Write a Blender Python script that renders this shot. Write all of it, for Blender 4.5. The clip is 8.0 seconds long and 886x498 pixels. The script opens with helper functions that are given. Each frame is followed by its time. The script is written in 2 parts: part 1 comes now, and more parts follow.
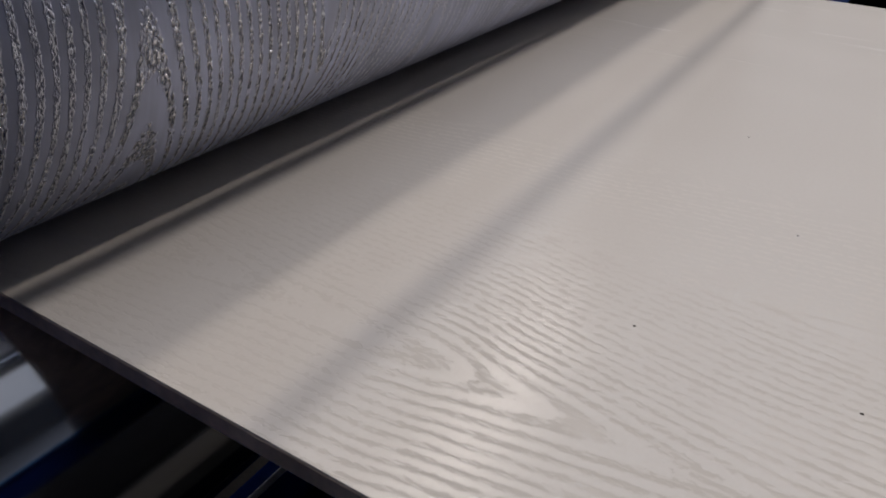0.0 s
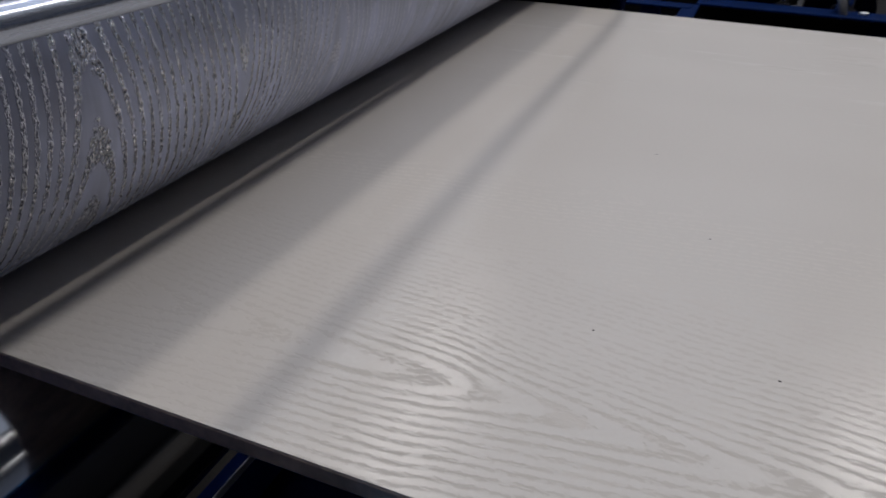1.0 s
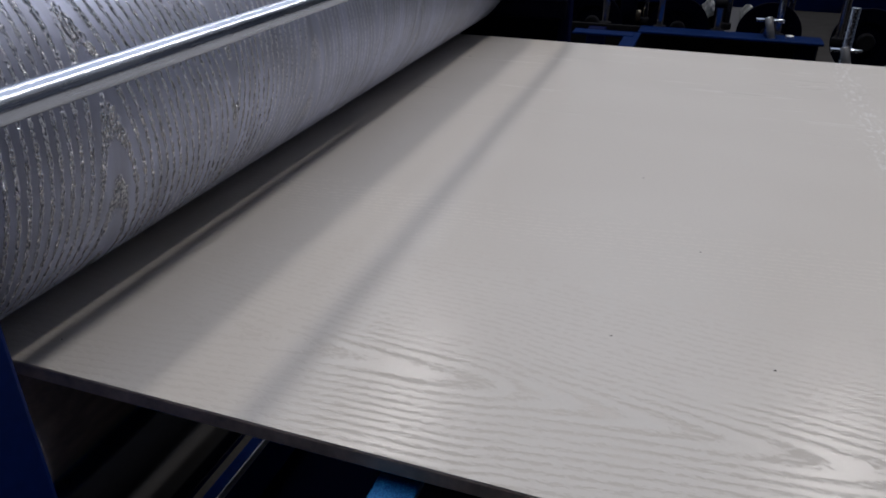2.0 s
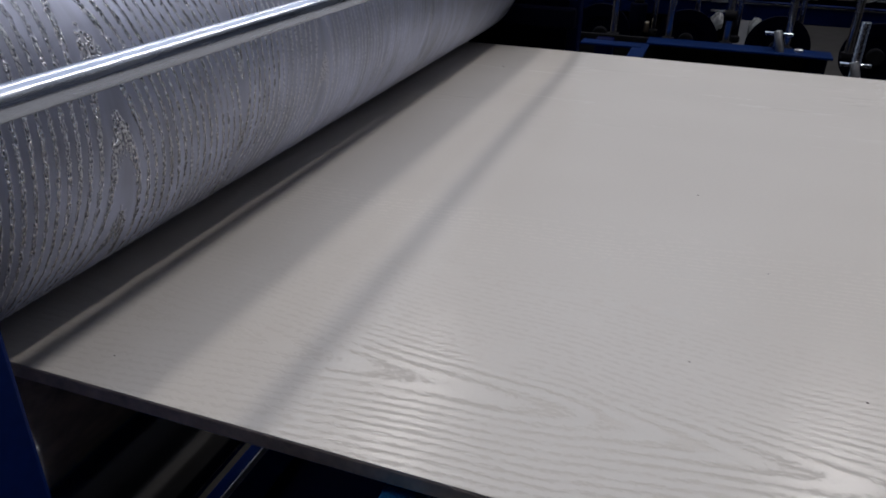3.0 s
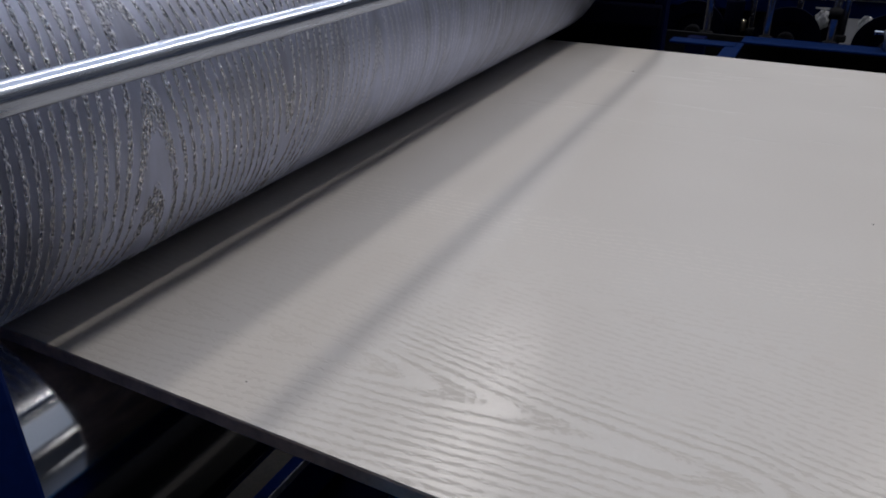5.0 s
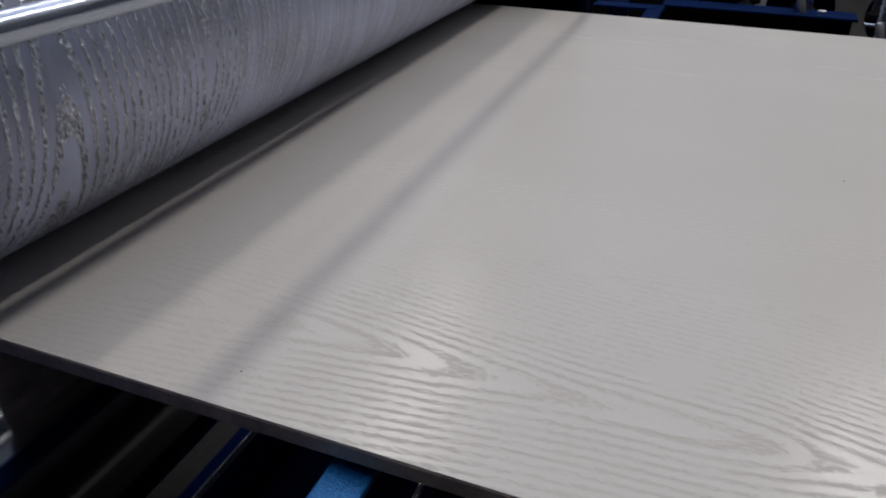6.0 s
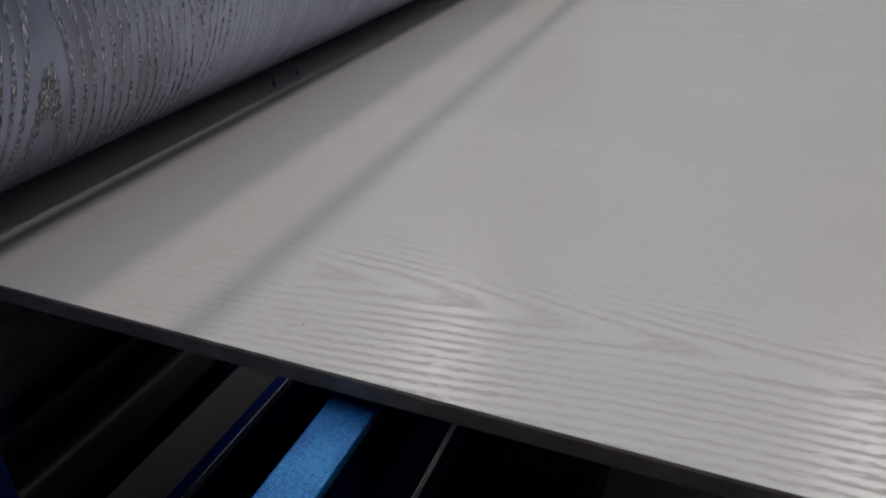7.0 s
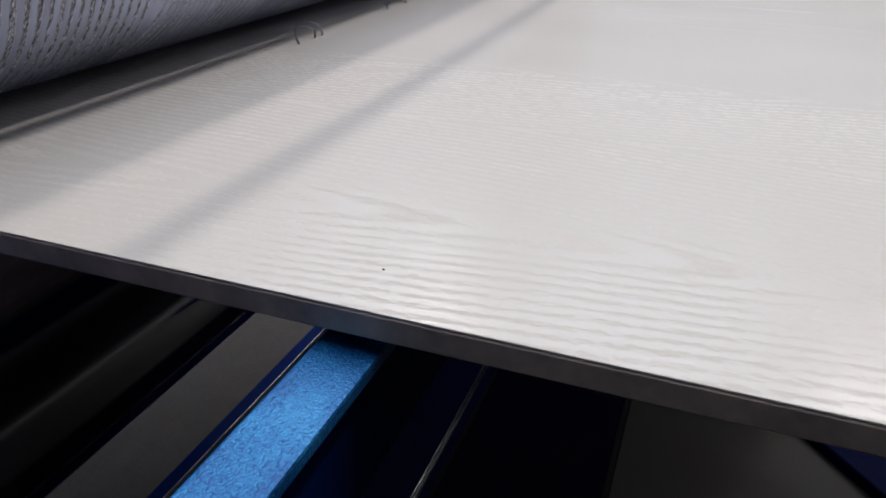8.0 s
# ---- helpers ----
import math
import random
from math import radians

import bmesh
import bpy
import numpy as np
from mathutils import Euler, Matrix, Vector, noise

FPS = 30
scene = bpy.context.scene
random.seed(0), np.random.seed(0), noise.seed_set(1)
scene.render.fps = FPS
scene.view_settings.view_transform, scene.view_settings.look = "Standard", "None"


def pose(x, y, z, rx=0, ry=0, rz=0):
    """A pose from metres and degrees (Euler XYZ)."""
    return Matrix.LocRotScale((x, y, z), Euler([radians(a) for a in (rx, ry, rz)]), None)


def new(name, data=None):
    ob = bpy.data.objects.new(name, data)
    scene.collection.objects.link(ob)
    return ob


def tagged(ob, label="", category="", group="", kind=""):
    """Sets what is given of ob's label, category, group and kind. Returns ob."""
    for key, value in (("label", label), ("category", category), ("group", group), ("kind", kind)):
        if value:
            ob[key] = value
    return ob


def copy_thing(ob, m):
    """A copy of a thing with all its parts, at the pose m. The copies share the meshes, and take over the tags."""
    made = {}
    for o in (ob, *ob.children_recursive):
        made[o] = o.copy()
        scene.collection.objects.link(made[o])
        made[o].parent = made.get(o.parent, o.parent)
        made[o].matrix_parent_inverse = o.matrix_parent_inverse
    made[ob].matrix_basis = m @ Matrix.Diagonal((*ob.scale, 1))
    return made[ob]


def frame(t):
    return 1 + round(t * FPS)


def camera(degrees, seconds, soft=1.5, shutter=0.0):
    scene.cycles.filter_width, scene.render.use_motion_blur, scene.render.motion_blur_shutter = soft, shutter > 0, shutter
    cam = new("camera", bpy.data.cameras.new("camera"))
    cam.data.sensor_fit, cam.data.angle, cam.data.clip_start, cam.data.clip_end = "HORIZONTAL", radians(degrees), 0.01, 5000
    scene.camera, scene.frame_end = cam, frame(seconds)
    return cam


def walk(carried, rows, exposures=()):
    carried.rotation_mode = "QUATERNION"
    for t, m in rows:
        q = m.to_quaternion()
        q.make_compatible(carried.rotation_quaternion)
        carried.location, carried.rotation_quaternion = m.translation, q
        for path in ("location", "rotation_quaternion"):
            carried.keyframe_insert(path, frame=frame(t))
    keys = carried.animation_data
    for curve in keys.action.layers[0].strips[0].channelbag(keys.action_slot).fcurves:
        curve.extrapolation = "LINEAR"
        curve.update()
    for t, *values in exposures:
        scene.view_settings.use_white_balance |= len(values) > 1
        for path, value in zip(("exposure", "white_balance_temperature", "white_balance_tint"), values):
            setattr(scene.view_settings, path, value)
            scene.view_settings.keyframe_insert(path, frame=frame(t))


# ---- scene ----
H = 0.93            # height of the panel's face above the floor
SPEED = 0.0490      # feed of the panel, metres a second
R, XR = 0.1505, -0.1036   # embossing roller: radius, place of its axis
WIDE = 1.22         # panel width

# ---- camera ----
cam = camera(62.37, 8.0, soft=1.7, shutter=0.4)
PATH = [
    (0, pose(0.3852, -0.1658, 1.1807, 58.740, -2.065, 31.883)),
    (0.5, pose(0.3931, -0.1941, 1.1943, 58.064, -0.976, 28.534)),
    (1, pose(0.4158, -0.2349, 1.2258, 60.064, -1.102, 22.875)),
    (1.5, pose(0.4268, -0.2926, 1.2448, 61.251, -0.677, 19.819)),
    (1.7, pose(0.4340, -0.3037, 1.2520, 61.701, -0.224, 19.010)),
    (2.8, pose(0.4390, -0.3152, 1.2605, 62.554, -0.741, 20.109)),
    (3, pose(0.4287, -0.3040, 1.2511, 62.779, -1.130, 19.818)),
    (3.5, pose(0.4392, -0.3101, 1.2598, 65.437, 0.549, 23.036)),
    (3.7, pose(0.4368, -0.2983, 1.2643, 65.815, 0.072, 26.010)),
    (4, pose(0.4735, -0.2770, 1.2647, 65.053, 0.225, 28.064)),
    (4.2, pose(0.4726, -0.2683, 1.2552, 64.506, -0.046, 27.749)),
    (5.3, pose(0.4617, -0.2694, 1.2472, 62.251, 0.031, 27.108)),
    (5.5, pose(0.4634, -0.2704, 1.2472, 62.362, 0.031, 26.703)),
    (6, pose(0.4623, -0.2689, 1.2361, 60.426, -0.434, 21.573)),
    (6.5, pose(0.4679, -0.2515, 1.2237, 58.955, -1.577, 19.990)),
    (7, pose(0.4600, -0.2612, 1.1785, 60.432, 0.426, 21.733)),
    (7.2, pose(0.4483, -0.2538, 1.1492, 62.455, 0.295, 21.479)),
    (7.5, pose(0.4352, -0.2404, 1.1118, 65.934, 1.177, 21.346)),
    (7.8, pose(0.4223, -0.2187, 1.0814, 62.803, 0.332, 20.528)),
    (8, pose(0.4216, -0.2162, 1.0814, 62.868, -0.679, 20.713)),
]
walk(cam, PATH, exposures=[(0, 0.12, 6980, 12.5), (0.5, 0.06, 6750, 11.2), (1, -0.05, 6570, 10.3), (1.5, 0.02, 6500, 10.0), (3, 0, 6500, 10.0), (6, 0, 6500, 10.0), (6.6, -0.1, 6500, 10.0), (7, -0.2, 6500, 10.0), (7.5, -0.14, 6500, 10.0), (7.65, 0.05, 6500, 10.0), (7.8, 0.26, 6500, 10.0), (8, 0.78, 6500, 10.0)])

# ---- light ----
world = bpy.data.worlds.new("world")
world.use_nodes = True
world.node_tree.nodes["Background"].inputs[0].default_value = (0.6, 0.7, 1.0, 1)
world.node_tree.nodes["Background"].inputs[1].default_value = 0.01
scene.world = world
CEIL = H + 4.1
# x and y of the middle, watts, width and turn of the lamp rows
ROWS = ((-1.42, 2.9, 73.0, 0.22, 4.5), (1.90, 2.9, 94.0, 0.24, -1.5), (4.9, 2.9, 5.0, 0.16, 0.0), (8.0, 2.9, 2.5, 0.42, 0.0))


def lamp_row(x, y, watts, wide, turn, length=5.4):
    data = bpy.data.lights.new("tube_light", "AREA")
    data.shape, data.size, data.size_y = "RECTANGLE", wide, length
    data.energy, data.color = watts, (1.0, 0.955, 0.93)
    ob = new("tube_light", data)
    ob.matrix_basis = pose(x, y, CEIL - 0.14, 0, 0, turn)


for spec in ROWS:
    lamp_row(*spec)

# ---- materials ----


class Nodes:
    """A short way to write node trees."""

    def __init__(self, name):
        self.mat = bpy.data.materials.new(name)
        self.mat.use_nodes = True
        self.tree = self.mat.node_tree
        self.bsdf = self.tree.nodes["Principled BSDF"]

    def link(self, value, socket):
        if hasattr(value, "is_linked"):
            self.tree.links.new(value, socket)
        else:
            socket.default_value = value

    def add(self, kind, **sets):
        n = self.tree.nodes.new(kind)
        for k, v in sets.items():
            setattr(n, k, v)
        return n

    def math(self, op, a, b=0.0, c=0.0):
        n = self.add("ShaderNodeMath", operation=op)
        for s, v in zip(n.inputs, (a, b, c)):
            self.link(v, s)
        return n.outputs[0]

    def coords(self, kind="Object", scale=(1, 1, 1)):
        c = self.add("ShaderNodeTexCoord")
        m = self.add("ShaderNodeMapping")
        m.inputs["Scale"].default_value = scale
        self.link(c.outputs[kind], m.inputs["Vector"])
        return m.outputs[0]

    def noise(self, vec, scale, detail=3.0, rough=0.5):
        n = self.add("ShaderNodeTexNoise")
        self.link(vec, n.inputs["Vector"])
        n.inputs["Scale"].default_value = scale
        n.inputs["Detail"].default_value = detail
        n.inputs["Roughness"].default_value = rough
        return n.outputs["Fac"]

    def ramp(self, fac, *stops):
        n = self.add("ShaderNodeValToRGB")
        e = n.color_ramp.elements
        while len(e) < len(stops):
            e.new(0.5)
        for el, (p, col) in zip(e, stops):
            el.position = p
            el.color = (*col, 1) if len(col) == 3 else col
        self.link(fac, n.inputs[0])
        return n.outputs[0]

    def span(self, x, a, b, lo=0.0, hi=1.0):
        n = self.add("ShaderNodeMapRange", interpolation_type="SMOOTHSTEP")
        for s, v in zip(n.inputs, (x, a, b, lo, hi)):
            self.link(v, s)
        return n.outputs[0]

    def bump(self, height, strength, dist, normal=None):
        n = self.add("ShaderNodeBump")
        n.inputs["Strength"].default_value = strength
        n.inputs["Distance"].default_value = dist
        self.link(height, n.inputs["Height"])
        if normal is not None:
            self.link(normal, n.inputs["Normal"])
        return n.outputs[0]

    def out(self, color=None, rough=None, metal=None, normal=None, spec=None, coat=None):
        for name, v in (("Base Color", color), ("Roughness", rough), ("Metallic", metal), ("Normal", normal),
                        ("Specular IOR Level", spec), ("Coat Weight", coat)):
            if v is not None:
                if isinstance(v, tuple) and len(v) == 3:
                    v = (*v, 1)
                self.link(v, self.bsdf.inputs[name])
        return self.mat


def plain(name, color, rough=0.5, metal=0.0, vary=0.15, scale=14.0, bump=0.0, fine=160.0):
    """A surface with blotches and grain at two scales."""
    n = Nodes(name)
    v = n.coords()
    a, b = n.noise(v, scale, 4), n.noise(v, fine, 3)
    f = n.math("ADD", n.math("MULTIPLY", a, 0.7), n.math("MULTIPLY", b, 0.3))
    lo = tuple(c * (1 - vary) for c in color)
    hi = tuple(min(1, c * (1 + vary)) for c in color)
    col = n.ramp(f, (0.3, lo), (0.7, hi))
    rg = n.span(a, 0.3, 0.7, rough * 0.85, min(1, rough * 1.15))
    nor = n.bump(f, bump, 0.002) if bump else None
    return n.out(col, rg, metal, nor)


TIPS = ((-0.60, -4.0), (-0.26, -0.5), (-0.173, 0.5), (-0.09, 1.5), (-0.012, 2.5), (0.050, 3.5), (0.117, 4.5), (0.229, 5.5), (0.264, 6.5), (0.90, 15.0))


def tip_curve(n, u):
    """The ring that passes each place along the middle of the arches."""
    lo, hi = TIPS[0], TIPS[-1]
    cur = n.add("ShaderNodeFloatCurve")
    line = cur.mapping.curves[0]
    pts = [((x - lo[0]) / (hi[0] - lo[0]), (y - lo[1]) / (hi[1] - lo[1])) for x, y in TIPS]
    line.points[0].location, line.points[1].location = pts[0], pts[-1]
    for p in pts[1:-1]:
        line.points.new(*p)
    cur.mapping.update()
    n.link(n.math("DIVIDE", n.math("SUBTRACT", u, lo[0]), hi[0] - lo[0]), cur.inputs["Value"])
    return n.math("ADD", n.math("MULTIPLY", cur.outputs[0], hi[1] - lo[1]), lo[1])


def grain(n, lo, hi, gap, far, pitch, torn, least):
    """Embossed oak: dashes of pores along nested arches, from the mesh's own length (u) and width (v) in metres."""
    uv = n.add("ShaderNodeUVMap", uv_map="UVMap").outputs[0]
    sep = n.add("ShaderNodeSeparateXYZ")
    n.link(uv, sep.inputs[0])
    u, v = sep.outputs[0], sep.outputs[1]
    wob = n.math("MULTIPLY", n.math("SUBTRACT", n.noise(scaled(n, uv, 3.0, 5.0), 1.0, 2), 0.5), 0.022)
    arch = None
    for middle, lag in ((0.088, 0.0), (0.396, 0.25), (0.715, 1.1), (1.03, 0.6)):
        off = n.math("ADD", n.math("SUBTRACT", v, middle), wob)
        bow = n.math("SQRT", n.math("ADD", n.math("MULTIPLY", off, off), 0.00034))
        bow = n.math("ADD", n.math("MULTIPLY", n.math("SUBTRACT", bow, 0.0184), pitch), lag)
        arch = bow if arch is None else n.math("SMOOTH_MIN", arch, bow, 3.0)
    ring = n.math("ADD", tip_curve(n, u), arch)
    ring = n.math("ADD", ring, n.math("MULTIPLY", n.math("SUBTRACT", n.noise(scaled(n, uv, 10, 30), 1.0, 2), 0.5), 0.4))
    ragged = n.math("SUBTRACT", n.noise(scaled(n, uv, 190, 300), 1.0, 2), 0.5)
    ring = n.math("ADD", ring, n.math("MULTIPLY", ragged, torn))
    tooth = n.math("PINGPONG", ring, 0.5)
    band = n.span(tooth, lo, hi)
    dash = n.span(n.noise(scaled(n, uv, 120, 330), 1.0, 1, 0.5), 0.42, 0.50)
    chain = n.span(n.noise(scaled(n, uv, 14, 26), 1.0, 1), 0.28, 0.44, least, 1.0)
    broad = n.span(n.noise(scaled(n, uv, 3, 5), 1.0, 1), 0.25, 0.48, 0.55, 1.0)
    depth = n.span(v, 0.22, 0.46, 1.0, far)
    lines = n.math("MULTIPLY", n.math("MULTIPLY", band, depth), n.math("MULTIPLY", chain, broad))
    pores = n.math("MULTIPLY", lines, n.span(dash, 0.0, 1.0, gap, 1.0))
    return uv, pores, lines


def scaled(n, vec, su, sv):
    m = n.add("ShaderNodeMapping")
    m.inputs["Scale"].default_value = (su, sv, 1)
    n.link(vec, m.inputs["Vector"])
    return m.outputs[0]


def panel_face():
    n = Nodes("beige_laminate")
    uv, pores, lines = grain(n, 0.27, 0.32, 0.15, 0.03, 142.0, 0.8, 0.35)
    cloud = n.noise(scaled(n, uv, 3, 5), 1.0, 1)
    fine = n.noise(scaled(n, uv, 300, 300), 1.0, 2)
    col = n.ramp(n.math("ADD", n.math("MULTIPLY", cloud, 0.6), n.math("MULTIPLY", fine, 0.4)),
                 (0.2, (0.570, 0.534, 0.490)), (0.8, (0.620, 0.584, 0.541)))
    sep = n.add("ShaderNodeSeparateXYZ")
    n.link(uv, sep.inputs[0])
    mix = n.add("ShaderNodeMix", data_type="RGBA")
    n.link(n.math("MULTIPLY", pores, 0.36), mix.inputs[0])
    n.link(col, mix.inputs[6])
    mix.inputs[7].default_value = (0.40, 0.37, 0.33, 1)
    near = n.span(n.math("ABSOLUTE", n.math("SUBTRACT", sep.outputs[0], 0.585)), 0.03, 0.004)
    scuff = n.math("MULTIPLY", near, n.span(n.noise(scaled(n, uv, 160, 40), 1.0, 3, 0.7), 0.50, 0.62))
    crease = n.noise(scaled(n, uv, 3.2, 62), 1.0, 4, 0.55)
    back = n.math("MULTIPLY", n.span(sep.outputs[1], 0.60, 0.85), n.span(n.noise(scaled(n, uv, 5, 9), 1.0, 1), 0.42, 0.60))
    streak = n.math("MULTIPLY", n.math("MULTIPLY", n.span(crease, 0.590, 0.612), n.span(crease, 0.650, 0.628)), back)
    groove = n.math("MULTIPLY", n.math("MULTIPLY", n.span(crease, 0.640, 0.658), n.span(crease, 0.700, 0.680)), back)
    wear = n.add("ShaderNodeMix", data_type="RGBA")
    n.link(n.math("ADD", n.math("MULTIPLY", scuff, 0.55), n.math("MULTIPLY", streak, 0.25)), wear.inputs[0])
    n.link(mix.outputs[2], wear.inputs[6])
    wear.inputs[7].default_value = (0.78, 0.77, 0.75, 1)
    worn = n.add("ShaderNodeMix", data_type="RGBA")
    n.link(n.math("MULTIPLY", groove, 0.35), worn.inputs[0])
    n.link(wear.outputs[2], worn.inputs[6])
    worn.inputs[7].default_value = (0.36, 0.31, 0.26, 1)
    mix = worn
    pressed = n.math("MULTIPLY", pores, n.span(sep.outputs[1], 0.12, 0.30, 1.0, 0.12))
    gloss = n.math("ADD", n.span(cloud, 0.2, 0.8, 0.225, 0.265), n.math("MULTIPLY", pores, 0.06))
    relief = n.bump(n.math("SUBTRACT", 1.0, pressed), 1.0, 0.0011)
    relief = n.bump(n.math("ADD", streak, scuff), 0.4, 0.0012, relief)
    relief = n.bump(fine, 0.02, 0.0003, relief)
    n.link(relief, n.bsdf.inputs["Coat Normal"])
    n.link(gloss, n.bsdf.inputs["Coat Roughness"])
    n.bsdf.inputs["Coat IOR"].default_value = 1.5
    soft = n.bump(n.math("SUBTRACT", 1.0, pores), 0.2, 0.0006)
    sheen = n.span(pores, 0.0, 0.45, 0.88, 0.0)
    return n.out(mix.outputs[2], 0.7, 0.0, soft, 0.1, sheen)


def roller_steel():
    n = Nodes("engraved_steel")
    uv, pores, lines = grain(n, 0.26, 0.34, 0.15, 0.30, 118.0, 0.42, 0.6)
    cloud = n.noise(scaled(n, uv, 9, 6), 1.0, 5)
    fine = n.noise(scaled(n, uv, 420, 420), 1.0, 3)
    streak = n.noise(scaled(n, uv, 6, 60), 1.0, 3)
    dirt = n.math("ADD", n.math("MULTIPLY", cloud, 0.6), n.math("MULTIPLY", streak, 0.4))
    col = n.ramp(dirt, (0.32, (0.29, 0.30, 0.36)), (0.55, (0.46, 0.495, 0.635)), (0.75, (0.575, 0.62, 0.80)))
    fleck = n.noise(scaled(n, uv, 360, 520), 1.0, 2, 0.6)
    breaks = n.span(n.noise(scaled(n, uv, 120, 280), 1.0, 1), 0.37, 0.46, 0.35, 1.0)
    cut = n.math("MULTIPLY", lines, breaks)
    worn = n.add("ShaderNodeMix", data_type="RGBA")
    n.link(n.math("MULTIPLY", cut, 0.88), worn.inputs[0])
    n.link(col, worn.inputs[6])
    n.link(n.ramp(fleck, (0.38, (0.12, 0.125, 0.145)), (0.46, (0.38, 0.40, 0.46)), (0.52, (0.96, 0.97, 1.0))), worn.inputs[7])
    rg = n.math("SUBTRACT", n.span(dirt, 0.3, 0.7, 0.55, 0.48), n.math("MULTIPLY", cut, 0.30))
    nor = n.bump(n.math("MULTIPLY", cut, n.span(fleck, 0.36, 0.62)), 1.0, 0.0015)
    nor = n.bump(fine, 0.06, 0.0004, nor)
    return n.out(worn.outputs[2], rg, 0.92, nor)


def chrome(name, color=(0.62, 0.64, 0.67), rough=0.13):
    n = Nodes(name)
    v = n.coords(scale=(1, 0.05, 1))
    b = n.noise(v, 240.0, 3)
    rg = n.span(b, 0.3, 0.7, rough * 0.8, rough * 1.3)
    return n.out(color, rg, 1.0, n.bump(b, 0.012, 0.0002))


def hammered_blue():
    n = Nodes("hammered_blue_paint")
    v = n.coords()
    cells = n.add("ShaderNodeTexVoronoi", feature="SMOOTH_F1")
    n.link(v, cells.inputs["Vector"])
    cells.inputs["Scale"].default_value = 1000.0
    a = n.math("ADD", cells.outputs["Distance"], n.math("MULTIPLY", n.noise(v, 480.0, 2), 0.8))
    b = n.noise(v, 30.0, 3)
    col = n.ramp(n.math("ADD", n.math("MULTIPLY", a, 0.35), n.math("MULTIPLY", b, 0.5)),
                 (0.38, (0.03, 0.22, 0.47)), (0.50, (0.010, 0.135, 0.36)), (0.62, (0.003, 0.07, 0.24)))
    return n.out(col, 0.38, 0.25, n.bump(a, 0.55, 0.0007), 0.3)


FACE, STEEL = panel_face(), roller_steel()
CHROME, BRIGHT = chrome("chromed_rod", (0.42, 0.455, 0.53), 0.23), chrome("polished_roller", (0.88, 0.90, 0.94), 0.10)
CORE = plain("dark_fibreboard_edge", (0.62, 0.49, 0.40), 0.8, vary=0.35, scale=30, bump=0.25)
BLUE = plain("blue_enamel", (0.002, 0.012, 0.060), 0.5, vary=0.2, scale=9, bump=0.08)
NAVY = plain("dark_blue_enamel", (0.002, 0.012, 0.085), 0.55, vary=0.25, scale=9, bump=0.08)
FLANGE = plain("lightened_blue_enamel", (0.003, 0.026, 0.19), 0.45, vary=0.2, scale=9)
HAMMER = hammered_blue()
SHADE_BLUE = plain("shaded_blue_enamel", (0.002, 0.004, 0.028), 0.6, vary=0.25, scale=9)
DEEP_SHADE = plain("deep_shade_enamel", (0.0010, 0.0015, 0.008), 0.7, vary=0.25, scale=9)
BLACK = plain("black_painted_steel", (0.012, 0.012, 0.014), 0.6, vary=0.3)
for ink in (SHADE_BLUE, NAVY, BLUE, BLACK, DEEP_SHADE, FLANGE):
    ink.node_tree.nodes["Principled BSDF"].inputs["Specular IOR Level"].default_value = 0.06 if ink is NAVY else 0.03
BRASS = plain("worn_brass", (0.72, 0.60, 0.42), 0.3, 1.0, vary=0.2)
COLUMN = plain("chromed_column", (0.72, 0.72, 0.74), 0.22, 1.0, vary=0.1)
TURNED = plain("turned_steel", (0.66, 0.65, 0.64), 0.28, 1.0, vary=0.12)
EDGE = chrome("bare_steel_edge", (0.86, 0.87, 0.90), 0.42)
RIM = plain("worn_bright_rim", (0.78, 0.80, 0.85), 0.4, 0.3, vary=0.15)
LIT_FLOOR = plain("lit_floor_concrete", (0.066, 0.055, 0.048), 0.75, vary=0.45, scale=14, bump=0.1)
GREY = plain("grey_steel", (0.42, 0.42, 0.43), 0.35, 1.0, vary=0.2)
SHADED_CONCRETE = plain("concrete", (0.024, 0.021, 0.019), 0.85, vary=0.25, scale=3, bump=0.2, fine=60)
BROWN = plain("brown_grey_wall_paint", (0.075, 0.062, 0.058), 0.8, vary=0.3, scale=2)
WALL = plain("grey_wall_paint", (0.40, 0.45, 0.56), 0.8, vary=0.12, scale=2)
CEILING = plain("pale_blue_roof_sheet", (0.22, 0.25, 0.32), 0.8, vary=0.15, scale=2)
FILM = plain("crumpled_white_film", (0.55, 0.56, 0.60), 0.25, vary=0.3, bump=0.6)
SKY = Nodes("skylight_sheet")
SKY.bsdf.inputs["Emission Color"].default_value = (0.72, 0.81, 1.0, 1)
SKY.bsdf.inputs["Emission Strength"].default_value = 1.06
SKY = SKY.out((0.5, 0.55, 0.6), 0.5)
DIM = Nodes("dim_skylight_sheet")
DIM.bsdf.inputs["Emission Color"].default_value = (0.72, 0.81, 1.0, 1)
DIM.bsdf.inputs["Emission Strength"].default_value = 0.20
DIM = DIM.out((0.5, 0.55, 0.6), 0.5)
FILL_PANE = Nodes("fill_light_pane")
FILL_PANE.bsdf.inputs["Emission Color"].default_value = (0.74, 0.84, 1.0, 1)
FILL_PANE.bsdf.inputs["Emission Strength"].default_value = 0.45
FILL_PANE = FILL_PANE.out((0.5, 0.55, 0.6), 0.5)
LENS = Nodes("lamp_lens")
LENS.bsdf.inputs["Emission Color"].default_value = (0.93, 0.96, 1.0, 1)
LENS.bsdf.inputs["Emission Strength"].default_value = 0.2
LENS = LENS.out((0.8, 0.8, 0.8), 0.4)

# ---- mesh helpers ----


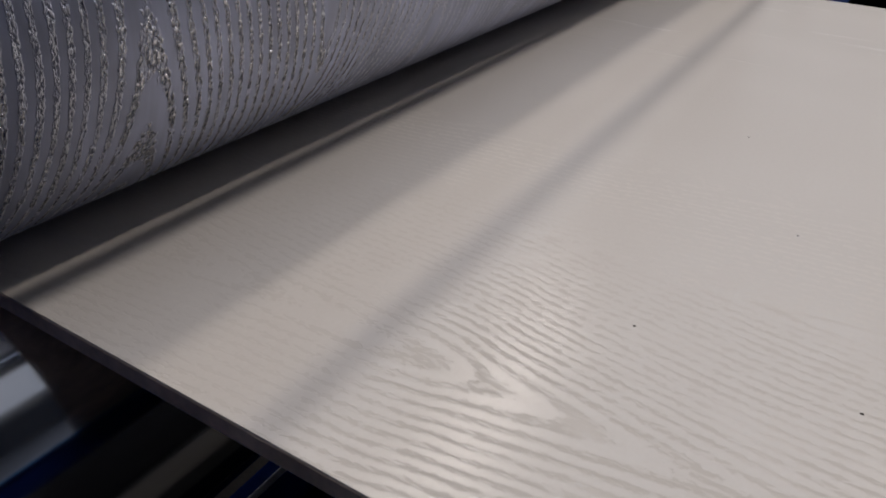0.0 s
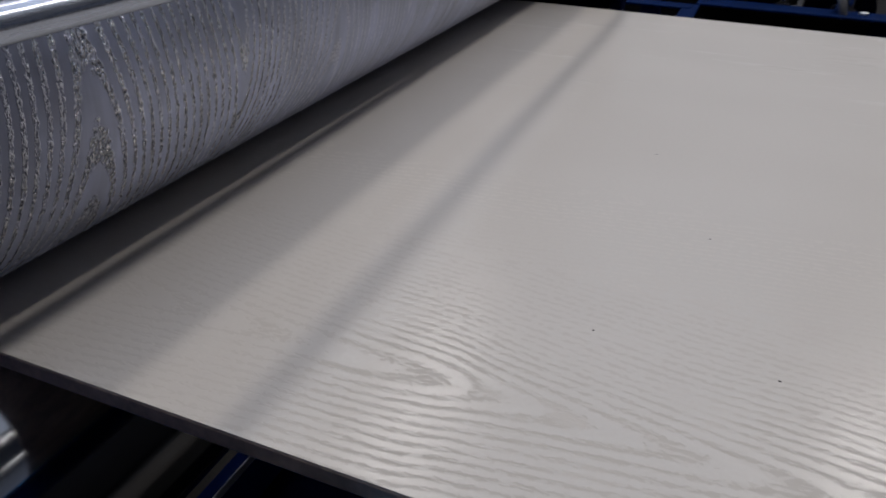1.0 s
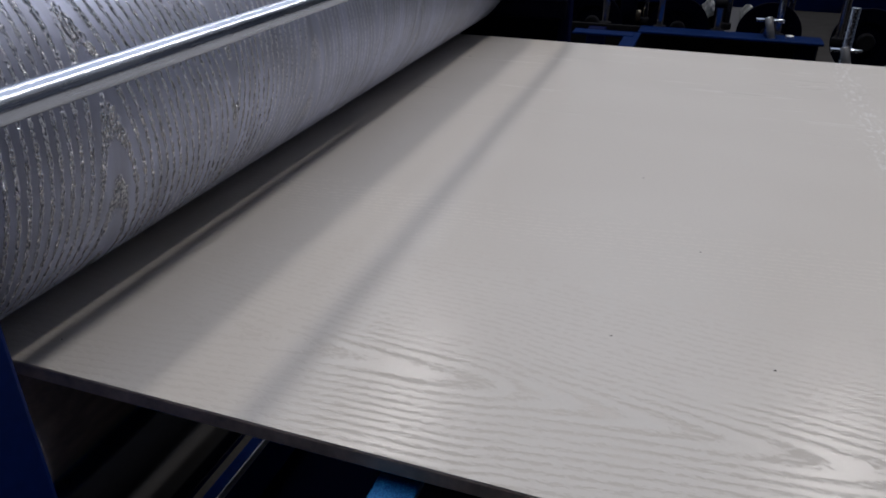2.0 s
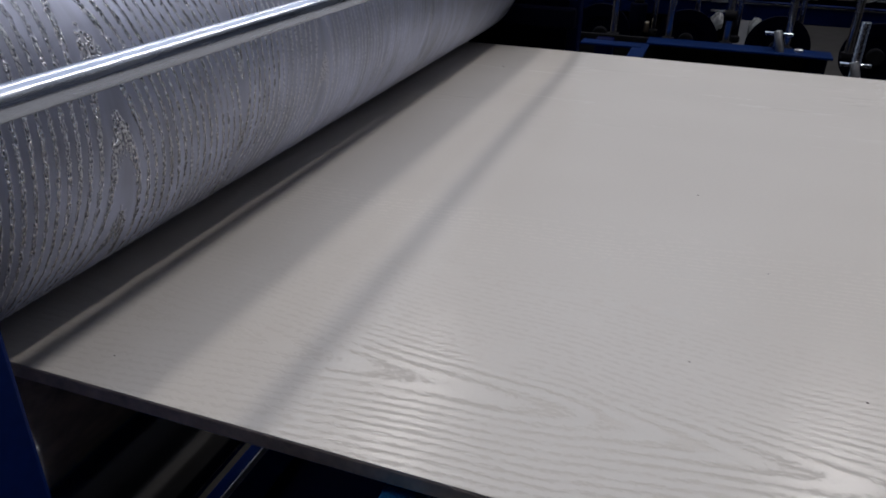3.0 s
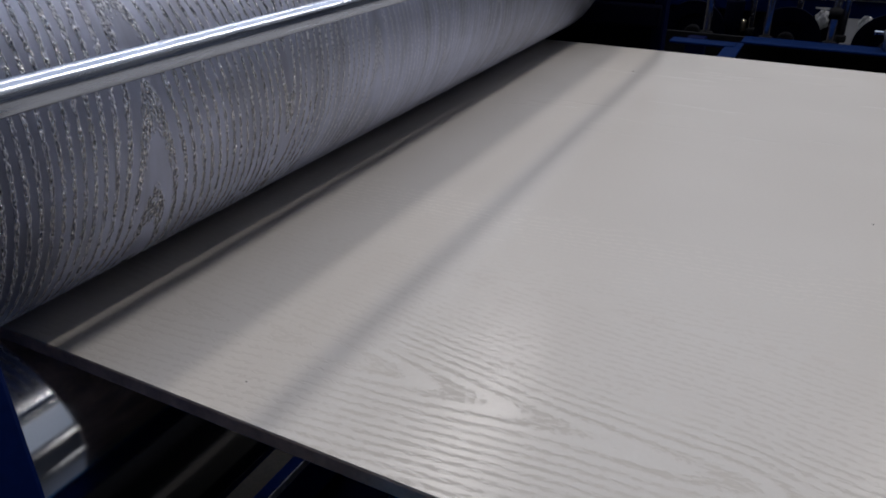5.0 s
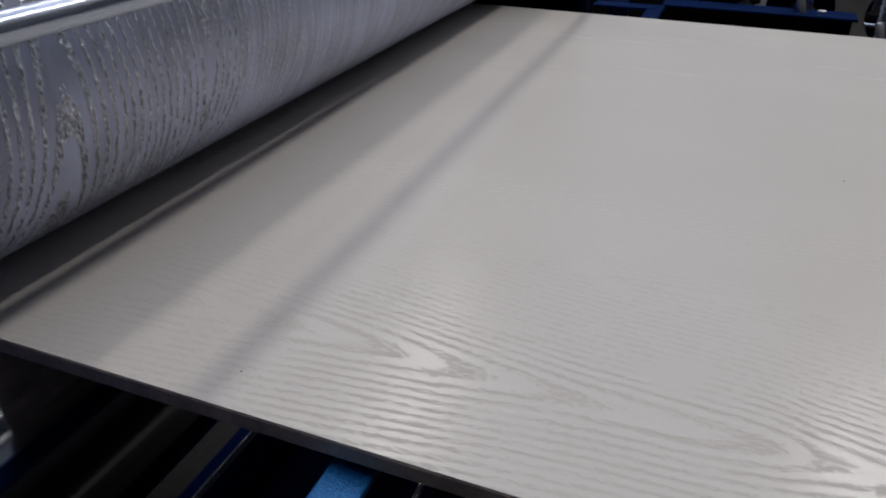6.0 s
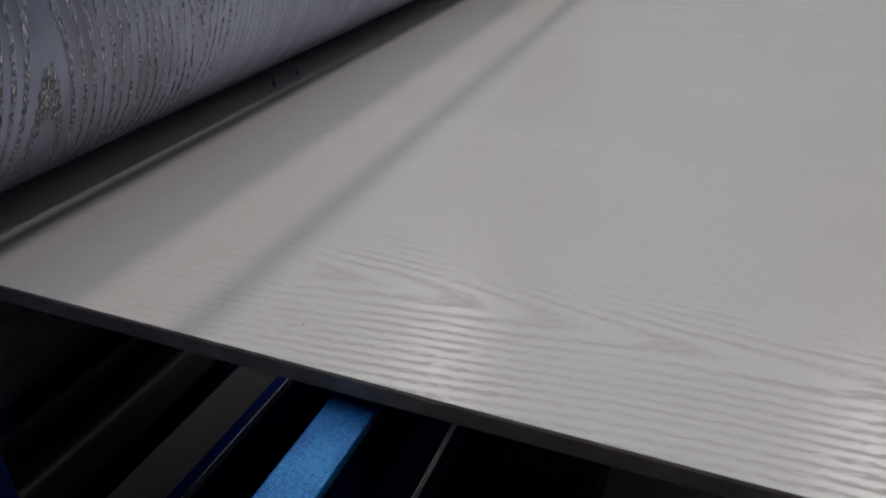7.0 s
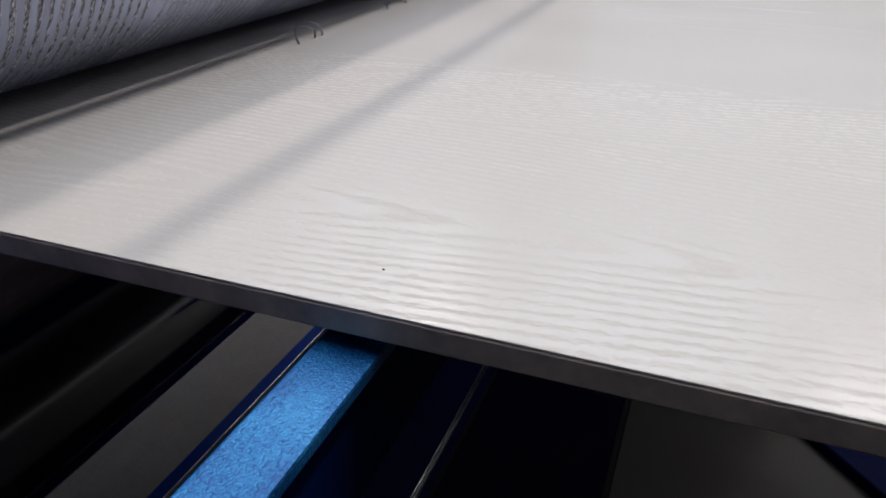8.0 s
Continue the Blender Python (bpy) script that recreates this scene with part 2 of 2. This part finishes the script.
def part(name, bm, material, parent=None, label=""):
    me = bpy.data.meshes.new(name)
    bm.to_mesh(me)
    bm.free()
    for m in (material if isinstance(material, (list, tuple)) else [material]):
        me.materials.append(m)
    ob = new(name, me)
    ob.parent = parent
    if label:
        ob["label"] = label
    return ob


def base(name, label, category, group="", at=(0, 0, 0)):
    ob = new(name)
    ob.empty_display_size = 0.05
    ob.location = at
    return tagged(ob, label, category, group)


def box(x0, x1, y0, y1, z0, z1, bevel=0.003, bm=None):
    bm = bm or bmesh.new()
    m = Matrix.LocRotScale(((x0 + x1) / 2, (y0 + y1) / 2, (z0 + z1) / 2), None, (x1 - x0, y1 - y0, z1 - z0))
    vs = bmesh.ops.create_cube(bm, size=1, matrix=m)["verts"]
    if bevel:
        edges = list({e for v in vs for e in v.link_edges})
        bmesh.ops.bevel(bm, geom=edges, offset=bevel, segments=2, affect="EDGES", profile=0.5)
    return bm


def rod(a, b, r, seg=32, bevel=0.0, bm=None, r2=None):
    """A round bar from a to b."""
    bm = bm or bmesh.new()
    a, b = Vector(a), Vector(b)
    turn = (b - a).to_track_quat("Z", "Y").to_matrix().to_4x4()
    m = Matrix.Translation((a + b) / 2) @ turn
    vs = bmesh.ops.create_cone(bm, cap_ends=True, segments=seg, radius1=r, radius2=r if r2 is None else r2,
                               depth=(b - a).length, matrix=m)["verts"]
    if bevel:
        faces = {f for v in vs for f in v.link_faces if len(f.verts) > 4}
        edges = list({e for f in faces for e in f.edges})
        bmesh.ops.bevel(bm, geom=edges, offset=bevel, segments=2, affect="EDGES", profile=0.5)
    for f in bm.faces:
        f.smooth = len(f.verts) == 4
    return bm


def ring(c, r0, r1, y0, y1, seg=48, bm=None):
    """A flat ring round an axis along y."""
    bm = bm or bmesh.new()
    loops = []
    for r, y in ((r0, y0), (r1, y0), (r1, y1), (r0, y1)):
        loops.append([bm.verts.new((c[0] + r * math.cos(2 * math.pi * k / seg), y, c[1] + r * math.sin(2 * math.pi * k / seg))) for k in range(seg)])
    for i in range(4):
        p, q = loops[i], loops[(i + 1) % 4]
        for k in range(seg):
            bm.faces.new((p[k], p[(k + 1) % seg], q[(k + 1) % seg], q[k]))
    bmesh.ops.recalc_face_normals(bm, faces=bm.faces)
    return bm


# ---- the hall ----


def hall():
    x0, x1, y0, y1 = -9.0, 9.0, -7.0, 11.0
    tagged(part("floor", box(x0, x1, y0, y1, -0.2, 0, 0), SHADED_CONCRETE), "worn grey concrete factory floor", "floor", kind="structure")
    tagged(part("ceiling", box(x0, x1, y0, y1, CEIL, CEIL + 0.1, 0), CEILING), "pale blue sheet metal factory roof", "ceiling", kind="structure")
    for nm, b in (("wall_north", (x0, x1, y1, y1 + 0.2)), ("wall_south", (x0, x1, y0 - 0.2, y0)),
                  ("wall_west", (x0 - 0.2, x0, y0, y1)), ("wall_east", (x1, x1 + 0.2, y0, y1))):
        tagged(part(nm, box(*b, 0, CEIL, 0), {"wall_south": BROWN, "wall_north": BROWN}.get(nm, WALL)), "plain painted factory wall", "wall", kind="structure")


def lamp_fixture(x, y, wide, turn):
    lamp = base("ceiling_light", "long white strip light hanging under the roof", "light", "ceiling lights", (x, y, CEIL))
    lamp.rotation_euler[2] = radians(turn)
    part("housing", box(-wide / 2 - 0.09, wide / 2 + 0.09, -2.7, 2.7, -0.08, 0, 0.01), WALL, lamp)
    part("lens", box(-wide / 2 - 0.06, wide / 2 + 0.06, -2.68, 2.68, -0.10, -0.08, 0.006), LENS, lamp, "glowing white lens")


def skylight(x, wide, sheet=SKY):
    s = base("skylight", "pale translucent daylight sheet in the roof", "skylight", "skylights", (x, 3.4, CEIL))
    part("sheet", box(-wide / 2, wide / 2, -5.0, 5.0, -0.03, -0.004, 0.004), sheet, s)
    for k in range(5):
        part("purlin", box(-wide / 2, wide / 2, -4.7 + 2.3 * k, -4.63 + 2.3 * k, -0.09, -0.031, 0.004), WALL, s)


def fill_window(name, x, y, turn, wide, z0, z1):
    """A large glowing window added out of view as fill light, with a steel frame and mullions."""
    w = tagged(new(name), "unseen glowing window added to brighten the roller and columns", "window", kind="structure")
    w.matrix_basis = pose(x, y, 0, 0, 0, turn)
    part("pane", box(-wide / 2, wide / 2, -0.03, -0.004, z0, z1, 0), FILL_PANE, w, "glowing pane added as fill light")
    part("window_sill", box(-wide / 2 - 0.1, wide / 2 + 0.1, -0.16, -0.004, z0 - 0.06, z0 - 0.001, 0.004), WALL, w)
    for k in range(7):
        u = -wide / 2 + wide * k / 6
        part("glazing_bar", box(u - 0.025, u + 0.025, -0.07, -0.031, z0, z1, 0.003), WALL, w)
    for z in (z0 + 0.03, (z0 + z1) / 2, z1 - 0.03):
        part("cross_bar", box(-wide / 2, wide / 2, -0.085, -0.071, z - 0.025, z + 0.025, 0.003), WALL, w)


hall()
fill_window("fill_window_1", 0.5, 11.0, 0, 14.0, 3.2, 4.1)
fill_window("fill_window_2", -9.0, 3.5, 90, 6.0, 1.2, 4.0)
skylight(0.12, 2.5)
skylight(-3.3, 2.4)
skylight(3.45, 2.0, DIM)
for spec in ROWS:
    lamp_fixture(spec[0], spec[1], spec[3], spec[4])

# ---- panel ----
T = 0.0128


def panel():
    p = base("embossed_panel", "beige laminated board with embossed oak grain, fed under the roller", "panel", at=(0, 0, H))
    x0, x1 = -1.54, 0.90
    part("core", box(x0, x1, 0, WIDE, -T, -0.0012, 0.0008), CORE, p, "dark brown fibreboard core")
    bm = bmesh.new()
    uvl = bm.loops.layers.uv.new("UVMap")
    box(x0, x1, 0.0003, WIDE - 0.0003, -0.0012, 0, 0.0005, bm)
    for f in bm.faces:
        for lo in f.loops:
            lo[uvl].uv = (lo.vert.co.x, lo.vert.co.y)
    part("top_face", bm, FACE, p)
    for sx, sy, r in ((0.428, 0.176, 0.0008), (0.309, 0.181, 0.0007), (-0.090, 0.033, 0.0006), (0.37, 0.35, 0.0007), (0.30, 0.52, 0.0008), (-0.072, 1.03, 0.0014)):
        bm = bmesh.new()
        bmesh.ops.create_icosphere(bm, subdivisions=1, radius=r, matrix=Matrix.LocRotScale((sx, sy, 0.0002), None, (1.4, 1, 0.4)))
        part("speck", bm, BLACK, p)
    return p


PANEL = panel()

# ---- embossing roller ----
YA, YB = -0.045, 1.255


def embossing_roller():
    r = base("embossing_roller", "large engraved steel roller with raised oak grain", "roller", at=(XR, 0, H + R))
    bm = bmesh.new()
    uvl = bm.loops.layers.uv.new("UVMap")
    seg = 192
    rims = [(YA, R - 0.004), (YA + 0.004, R), (YB - 0.004, R), (YB, R - 0.004)]
    loops = [[bm.verts.new((rr * math.cos(2 * math.pi * k / seg), y, rr * math.sin(2 * math.pi * k / seg))) for k in range(seg)] for y, rr in rims]
    for p, q in zip(loops, loops[1:]):
        for k in range(seg):
            f = bm.faces.new((p[(k + 1) % seg], p[k], q[k], q[(k + 1) % seg]))
            f.smooth = True
            us = [XR + R * ((a + 5 * math.pi / 4) % (2 * math.pi) - 3 * math.pi / 4) for a in ((k + 0.5) * 2 * math.pi / seg,)]
            step = math.pi * R / seg
            for lo, uu in zip(f.loops, (us[0] + step, us[0] - step, us[0] - step, us[0] + step)):
                lo[uvl].uv = (uu, lo.vert.co.y)
    part("drum", bm, STEEL, r)
    for y0, y1 in ((YA - 0.002, YA + 0.01), (YB - 0.01, YB + 0.002)):
        part("end_disc", rod((0, y0, 0), (0, y1, 0), R - 0.005, 96, 0.002), GREY, r)
    for y0, y1 in ((YA - 0.12, YA), (YB, YB + 0.12)):
        part("journal", rod((0, y0, 0), (0, y1, 0), 0.04, 48, 0.003), GREY, r, "turned steel journal")
    return r


ROLLER = embossing_roller()

# ---- machine frame ----
BX, BZ = 0.1103, H + 0.2169


def machine():
    g = base("guard_bar", "polished chrome rod across the front of the roller", "rod", at=(BX, 0, BZ))
    part("shaft", rod((0.0009, -0.125, 0), (-0.0099, 1.32, 0), 0.0091, 40, 0.001), CHROME, g)
    for y in (-0.123, 1.30):
        part("nut", rod((0, y, 0), (0, y + 0.012, 0), 0.019, 6, 0.001), GREY, g, "hexagonal steel nut")
    for nm, ya, yb in (("near", -0.165, -0.125), ("far", 1.315, 1.36)):
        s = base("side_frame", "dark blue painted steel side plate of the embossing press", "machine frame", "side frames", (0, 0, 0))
        part("plate", box(-0.45, 0.135, ya, yb, 0.62, H + 0.245, 0.004), NAVY if nm == "near" else DEEP_SHADE, s)
        part("edge_strip", box(0.1355, 0.174 if nm == "near" else 0.160, ya, yb, 0.62, H + 0.245, 0.003), NAVY if nm == "near" else SHADE_BLUE, s)
        part("foot", box(-0.42, 0.13, ya, yb, 0, 0.619, 0.004), SHADE_BLUE, s)
        if nm == "near":
            part("lug", box(0.140, 0.182, yb + 0.001, yb + 0.016, H - 0.12, H + 0.008, 0.003), BLUE, s, "brighter blue fixing lug")
        else:
            part("ledge", box(-0.02, 0.155, ya - 0.03, ya - 0.001, H + 0.030, H + 0.072, 0.004), DEEP_SHADE, s, "dark blue bearing ledge")
        inner = yb if nm == "near" else ya - 0.05
        part("bearing_block", box(XR - 0.08, XR + 0.08, inner, inner + 0.05, H + R - 0.08, H + R + 0.08, 0.006), NAVY, s, "bolted bearing block")
    t = base("support_roller", "polished steel roller under the panel", "roller", at=(XR, 0, H - T - 0.1505))
    part("drum", rod((0, -0.11, 0), (0, 1.25, 0), 0.1505, 96, 0.004), BRIGHT, t)
    part("journal", rod((0, -0.16, 0), (0, 1.36, 0), 0.03, 40, 0.002), GREY, t)
    b = base("support_bar", "bright blue hammered paint bar under the panel", "bar", at=(0, 0, 0))
    part("bar", box(0.2855, 0.3140, -0.5, 1.25, H - 0.028, H - 0.0205, 0.0015), HAMMER, b)
    part("web", box(0.293, 0.304, -0.5, 1.25, H - 0.10, H - 0.0285, 0.002), NAVY, b, "dark blue upright web")


machine()


def tray():
    t = base("drip_tray", "dark blue sheet metal tray on the floor with bare rims", "tray", at=(0, 0, 0))
    part("side_wall", box(-0.338, -0.3085, -1.2, 1.6, 0.0, 0.164, 0.003), FLANGE, t, "dark blue side wall")
    part("pan", box(-0.308, 0.052, -1.2, 1.6, 0.0, 0.045, 0.003), SHADE_BLUE, t)
    part("rim", box(-0.3080, -0.3050, -1.2, 1.6, 0.150, 0.169, 0.0008), RIM, t, "bare metal rim")
    for x in (0.0260, 0.0325):
        part("rim", box(x - 0.0009, x + 0.0009, -1.2, 1.6, 0.0455, 0.056, 0.0003), GREY, t, "dull bare metal rim")


tray()


def floor_pieces():
    b = base("motor_box", "black and dark blue steel box on the floor under the panel", "machine box", at=(0, 0, 0))
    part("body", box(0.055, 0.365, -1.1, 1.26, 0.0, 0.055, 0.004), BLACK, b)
    part("cover", box(0.065, 0.355, 0.2, 1.25, 0.0555, 0.066, 0.003), DEEP_SHADE, b, "dark blue cover")
    beam = part("floor_beam", box(-0.046, 0.046, -0.35, 0.35, 0.0, 0.03, 0.004), SHADE_BLUE)
    beam.matrix_basis = pose(0.86, 1.13, 0, 0, 0, 40)
    tagged(beam, "dark blue steel beam lying on the concrete floor", "beam")


floor_pieces()
tagged(part("lit_floor_patch", box(-0.90, -0.345, -1.2, 1.7, 0.0, 0.004, 0.001), LIT_FLOOR), "lighter patch of floor beside the tray, its light put into the colour", "floor plate")


def unseen_dark_table():
    t = base("unseen_dark_table", "black table added out of view to darken the roller's reflections", "table", at=(0, 0, 0))
    part("top", box(1.36, 3.6, -0.2, 1.45, H - 0.06, H - T - 0.003, 0.004), BLACK, t)
    for y in (-0.18, 1.41):
        part("side_panel", box(1.38, 3.58, y, y + 0.02, 0.05, H - 0.061, 0.003), BLACK, t)
    part("front_panel", box(1.37, 1.379, -0.15, 1.40, 0.05, H - 0.061, 0.002), BLACK, t)
    for x in (1.42, 3.5):
        for y in (-0.12, 1.32):
            part("foot", rod((x, y, 0), (x, y, 0.06), 0.03, 24, 0.003), BLACK, t)


unseen_dark_table()

# ---- beyond the panel ----


def steel_frame():
    s = base("steel_frame", "blue painted steel frame beside the press", "frame", at=(0, 0, 0))
    z = H - 0.08
    part("rail", box(0.268, 0.735, 1.80, 1.885, z - 0.007, z, 0.002), BLUE, s)
    part("rail", box(0.10, 0.262, 1.73, 1.785, z - 0.007, z, 0.002), BLUE, s)
    part("cross_rail", box(0.238, 0.278, 1.36, 1.795, z - 0.009, z - 0.002, 0.002), BLUE, s)
    for x in (0.15, 0.70):
        part("leg", box(x - 0.025, x + 0.025, 1.83, 1.875, 0, z - 0.008, 0.004), SHADE_BLUE, s)
    part("dark_backing", box(-0.4, 0.735, 1.89, 1.90, 0.1, z - 0.004, 0.002), BLACK, s, "black sheet filling the dark under the rails")
    part("dark_backing", box(0.04, 0.735, 1.37, 1.38, 0.1, z - 0.10, 0.002), BLACK, s, "black sheet filling the dark under the rails")
    part("bolt", rod((0.655, 1.85, z), (0.655, 1.85, z + 0.006), 0.012, 6, 0.001), EDGE, s, "bright stud standing in for the rail's glint")
    bed = tagged(part("dark_block", box(-0.4, 0.73, 1.40, 1.88, 0.05, z - 0.16, 0.004), BLACK), "black block filling the dark below the blue frame", "machine bed")


steel_frame()


def column(x, y, r, z0, z1, knob=0.0):
    c = base("guide_column", "slim chromed guide column with a collar", "column", "guide columns", (x, y, 0))
    part("shaft", rod((0, 0, z0), (0, 0, z1), r, 24, 0.001), COLUMN, c)
    part("collar", rod((0, 0, z0), (0, 0, z0 + 0.018), r * 1.7, 24, 0.002), BLACK, c, "black collar")
    if knob:
        part("knob", rod((-0.016, -0.012, H - 0.06 + knob), (0.016, -0.012, H - 0.06 + knob), 0.014, 20, 0.003), BLACK, c, "black clamp knob")


for cx, cy in ((0.007, 1.915), (0.163, 1.915), (0.265, 2.02), (0.317, 1.915), (0.381, 2.02), (0.472, 1.915), (0.497, 2.02), (0.627, 1.915), (0.66, 2.02), (0.782, 1.915)):
    column(cx, cy, 0.0105 if cy < 2 else 0.008, H - 0.10, H + 0.62, 0.05 if 0.45 < cx < 0.48 else 0.0)


def pulley(x, y, z):
    p = base("belt_pulley", "large dark blue grooved belt pulley", "pulley", "belt pulleys", (x, y, z))
    for k in range(3):
        part("flange", ring((0, 0), 0.05, 0.086 - 0.006 * k, 0.022 * k, 0.022 * k + 0.012), DEEP_SHADE, p)
    part("web", rod((0, 0.004, 0), (0, 0.062, 0), 0.055, 40, 0.003), DEEP_SHADE, p)
    part("hub", rod((0, -0.02, 0), (0, 0.08, 0), 0.022, 24, 0.003), BLACK, p, "black hub")


for px in (0.118, 0.364, 0.61, 0.856):
    pulley(px, 1.97, H - 0.098)


def conveyor():
    c = base("roller_conveyor", "blue conveyor frame standing behind the press", "conveyor", at=(0, 0, 0))
    z = H + 0.066
    part("upper_rail", box(-0.5, 2.5, 2.16, 2.20, z - 0.067, z - 0.046, 0.003), DEEP_SHADE, c)
    part("rail_highlight", box(-0.5, 2.5, 2.1565, 2.1595, z - 0.049, z - 0.045, 0.0005), GREY, c, "steel strip standing in for the rail's highlight")
    part("lower_rail", box(-0.5, 2.5, 2.16, 2.22, z - 0.125, z - 0.074, 0.003), NAVY, c)
    part("rail_highlight", box(-0.5, 2.5, 2.1565, 2.1595, z - 0.077, z - 0.0735, 0.0005), GREY, c, "steel strip standing in for the rail's highlight")
    part("splice_plate", box(0.415, 0.462, 2.150, 2.1565, z - 0.077, z - 0.066, 0.001), EDGE, c, "bright steel splice plate")
    part("splice_plate", box(0.418, 0.460, 2.150, 2.1595, z - 0.104, z - 0.099, 0.001), EDGE, c, "bright steel splice plate")
    part("back_rail", box(-0.5, 2.5, 2.60, 2.64, z - 0.06, z - 0.02, 0.003), BLUE, c)
    part("dark_backing", box(-0.5, 0.50, 2.23, 2.24, 0.1, z - 0.126, 0.002), BLACK, c, "black sheet filling the dark under the rails")
    for x in (-0.3, 0.9, 2.1):
        part("leg", box(x, x + 0.06, 2.17, 2.22, 0, z - 0.126, 0.003), NAVY, c)


conveyor()


def conveyor_wheel(x, y, z):
    w = base("conveyor_wheel", "turned steel wheel with hub and bolt holes", "wheel", "conveyor wheels", (x, y, z))
    part("disc", rod((0, 0.0, 0), (0, 0.02, 0), 0.040, 40, 0.002), TURNED, w)
    part("rim", ring((0, 0), 0.0403, 0.0425, -0.003, 0.022), EDGE, w)
    part("tyre", ring((0, 0), 0.0427, 0.047, 0.0, 0.020), BLACK, w, "black rubber tyre")
    part("hub", rod((0, -0.016, 0), (0, 0.0, 0), 0.014, 24, 0.003), EDGE, w)
    for k in range(5):
        a = 2 * math.pi * (k + 0.2) / 5
        part("hole", rod((0.025 * math.cos(a), -0.0015, 0.025 * math.sin(a)), (0.025 * math.cos(a), 0.004, 0.025 * math.sin(a)), 0.0075, 14), BLACK, w, "dark bolt hole")
    part("axle", rod((0, 0.02, 0), (0, 0.5, 0), 0.028, 24), GREY, w, "dull steel roller tube")
    return w


FIRST = conveyor_wheel(0.039, 2.08, H + 0.066)
for k in range(1, 8):
    copy_thing(FIRST, pose(0.039 + 0.1297 * k, 2.08, H + 0.066, 0, 31 * k, 0))


def motor():
    m = base("drive_motor", "black upright motor can with a bright ring", "motor", at=(0.216, 2.02, 0))
    part("can", rod((0, 0, H - 0.13), (0, 0, H - 0.01), 0.025, 32, 0.004), DEEP_SHADE, m)
    part("cap", rod((0, 0, H - 0.01), (0, 0, H + 0.004), 0.014, 24, 0.002), BLACK, m)
    part("fitting", rod((0.03, -0.01, H - 0.09), (0.03, -0.01, H - 0.06), 0.008, 16, 0.002), BRASS, m, "brass coloured fitting")


motor()


def clamp(x, y, z, drop=0.07, rise=0.10):
    c = base("pipe_clamp", "chromed clamp on a short post", "clamp", "pipe clamps", (x, y, z))
    part("bar", rod((-0.035, 0, 0), (0.035, 0, 0), 0.005, 16, 0.001), CHROME, c)
    part("post", rod((0, 0, -drop), (0, 0, rise), 0.011, 20, 0.001), CHROME, c)
    part("grip", rod((-0.006, -0.012, 0.01), (0.012, -0.03, -0.05), 0.010, 20, 0.002), GREY, c)


clamp(0.770, 1.70, H - 0.072, 0.858)
clamp(0.60, 1.86, H - 0.0405, 0.038, 0.006)


def film_bundle(x, y, z):
    bm = bmesh.new()
    bmesh.ops.create_icosphere(bm, subdivisions=3, radius=1.0)
    for v in bm.verts:
        v.co *= 1 + 0.35 * noise.noise(v.co * 3.1) + 0.2 * noise.noise(v.co * 8)
        v.co = Vector((v.co.x * 0.017, v.co.y * 0.012, v.co.z * 0.026))
    f = tagged(part("film_bundle", bm, FILM), "crumpled clear plastic film caught behind the conveyor", "plastic film")
    f.location = (x, y, z)


def tall_box(x0, x1, y, z, material, label):
    b = base("packing_box", label, "box", at=(0, 0, 0))
    part("body", box(x0, x1, y, y + 0.3, 0, z, 0.006), material, b)
    part("lid", box(x0 - 0.006, x1 + 0.006, y - 0.006, y + 0.306, z + 0.001, z + 0.05, 0.005), material, b)
    part("tape", box((x0 + x1) / 2 - 0.012, (x0 + x1) / 2 + 0.012, y - 0.003, y - 0.0005, 0.1, z - 0.01, 0.0005), GREY, b, "strip of tape")


KRAFT = plain("kraft_board", (0.20, 0.115, 0.07), 0.85, vary=0.2)
DUST = plain("dusty_board", (0.13, 0.105, 0.10), 0.85, vary=0.25)
PALE = plain("pale_board", (0.30, 0.30, 0.32), 0.85, vary=0.15)
tall_box(0.085, 0.155, 2.95, 1.25, DUST, "tall dusty grey-brown cardboard box standing upright")
tall_box(0.262, 0.345, 2.95, 1.22, KRAFT, "tall reddish-brown cardboard box standing upright")
tall_box(0.480, 0.680, 2.98, 1.20, PALE, "tall pale grey cardboard box standing upright")

film_bundle(0.442, 2.13, H - 0.062)
film_bundle(0.552, 2.13, H - 0.070)


def film_shreds():
    """Torn wisps of film that cling to the panel's face."""
    for lx, ly, hgt in SHREDS:
        bm = bmesh.new()
        rows = []
        for k in range(7):
            f = k / 6
            x = lx - 0.022 * f + 0.004 * math.sin(5 * f + ly * 40)
            z = hgt * math.sin(f * 2.2)
            w = 0.0022 * (1 - 0.7 * f)
            rows.append((bm.verts.new((x, ly - w + 0.006 * f, z)), bm.verts.new((x, ly + w + 0.006 * f, z + 0.0006))))
        for p, q in zip(rows, rows[1:]):
            bm.faces.new((p[0], p[1], q[1], q[0]))
        bmesh.ops.solidify(bm, geom=bm.faces[:], thickness=0.0003)
        part("film_shred", bm, FILM, PANEL, "torn clear film wisp")


SHREDS = ((-0.358, 0.422, 0.016), (-0.36, 0.455, 0.010), (-0.362, 0.47, 0.012), (-0.37, 0.645, 0.018), (-0.368, 0.705, 0.012), (-0.374, 0.78, 0.014), (-0.374, 0.81, 0.010))
film_shreds()


def motions():
    walk(PANEL, [(t, pose(SPEED * t, 0, H)) for t in (0.0, 2.0, 4.0, 6.0, 8.0)])
    turn = math.degrees(SPEED / R)
    walk(ROLLER, [(t, pose(XR, 0, H + R, 0, -turn * t, 0)) for t in range(9)])


motions()
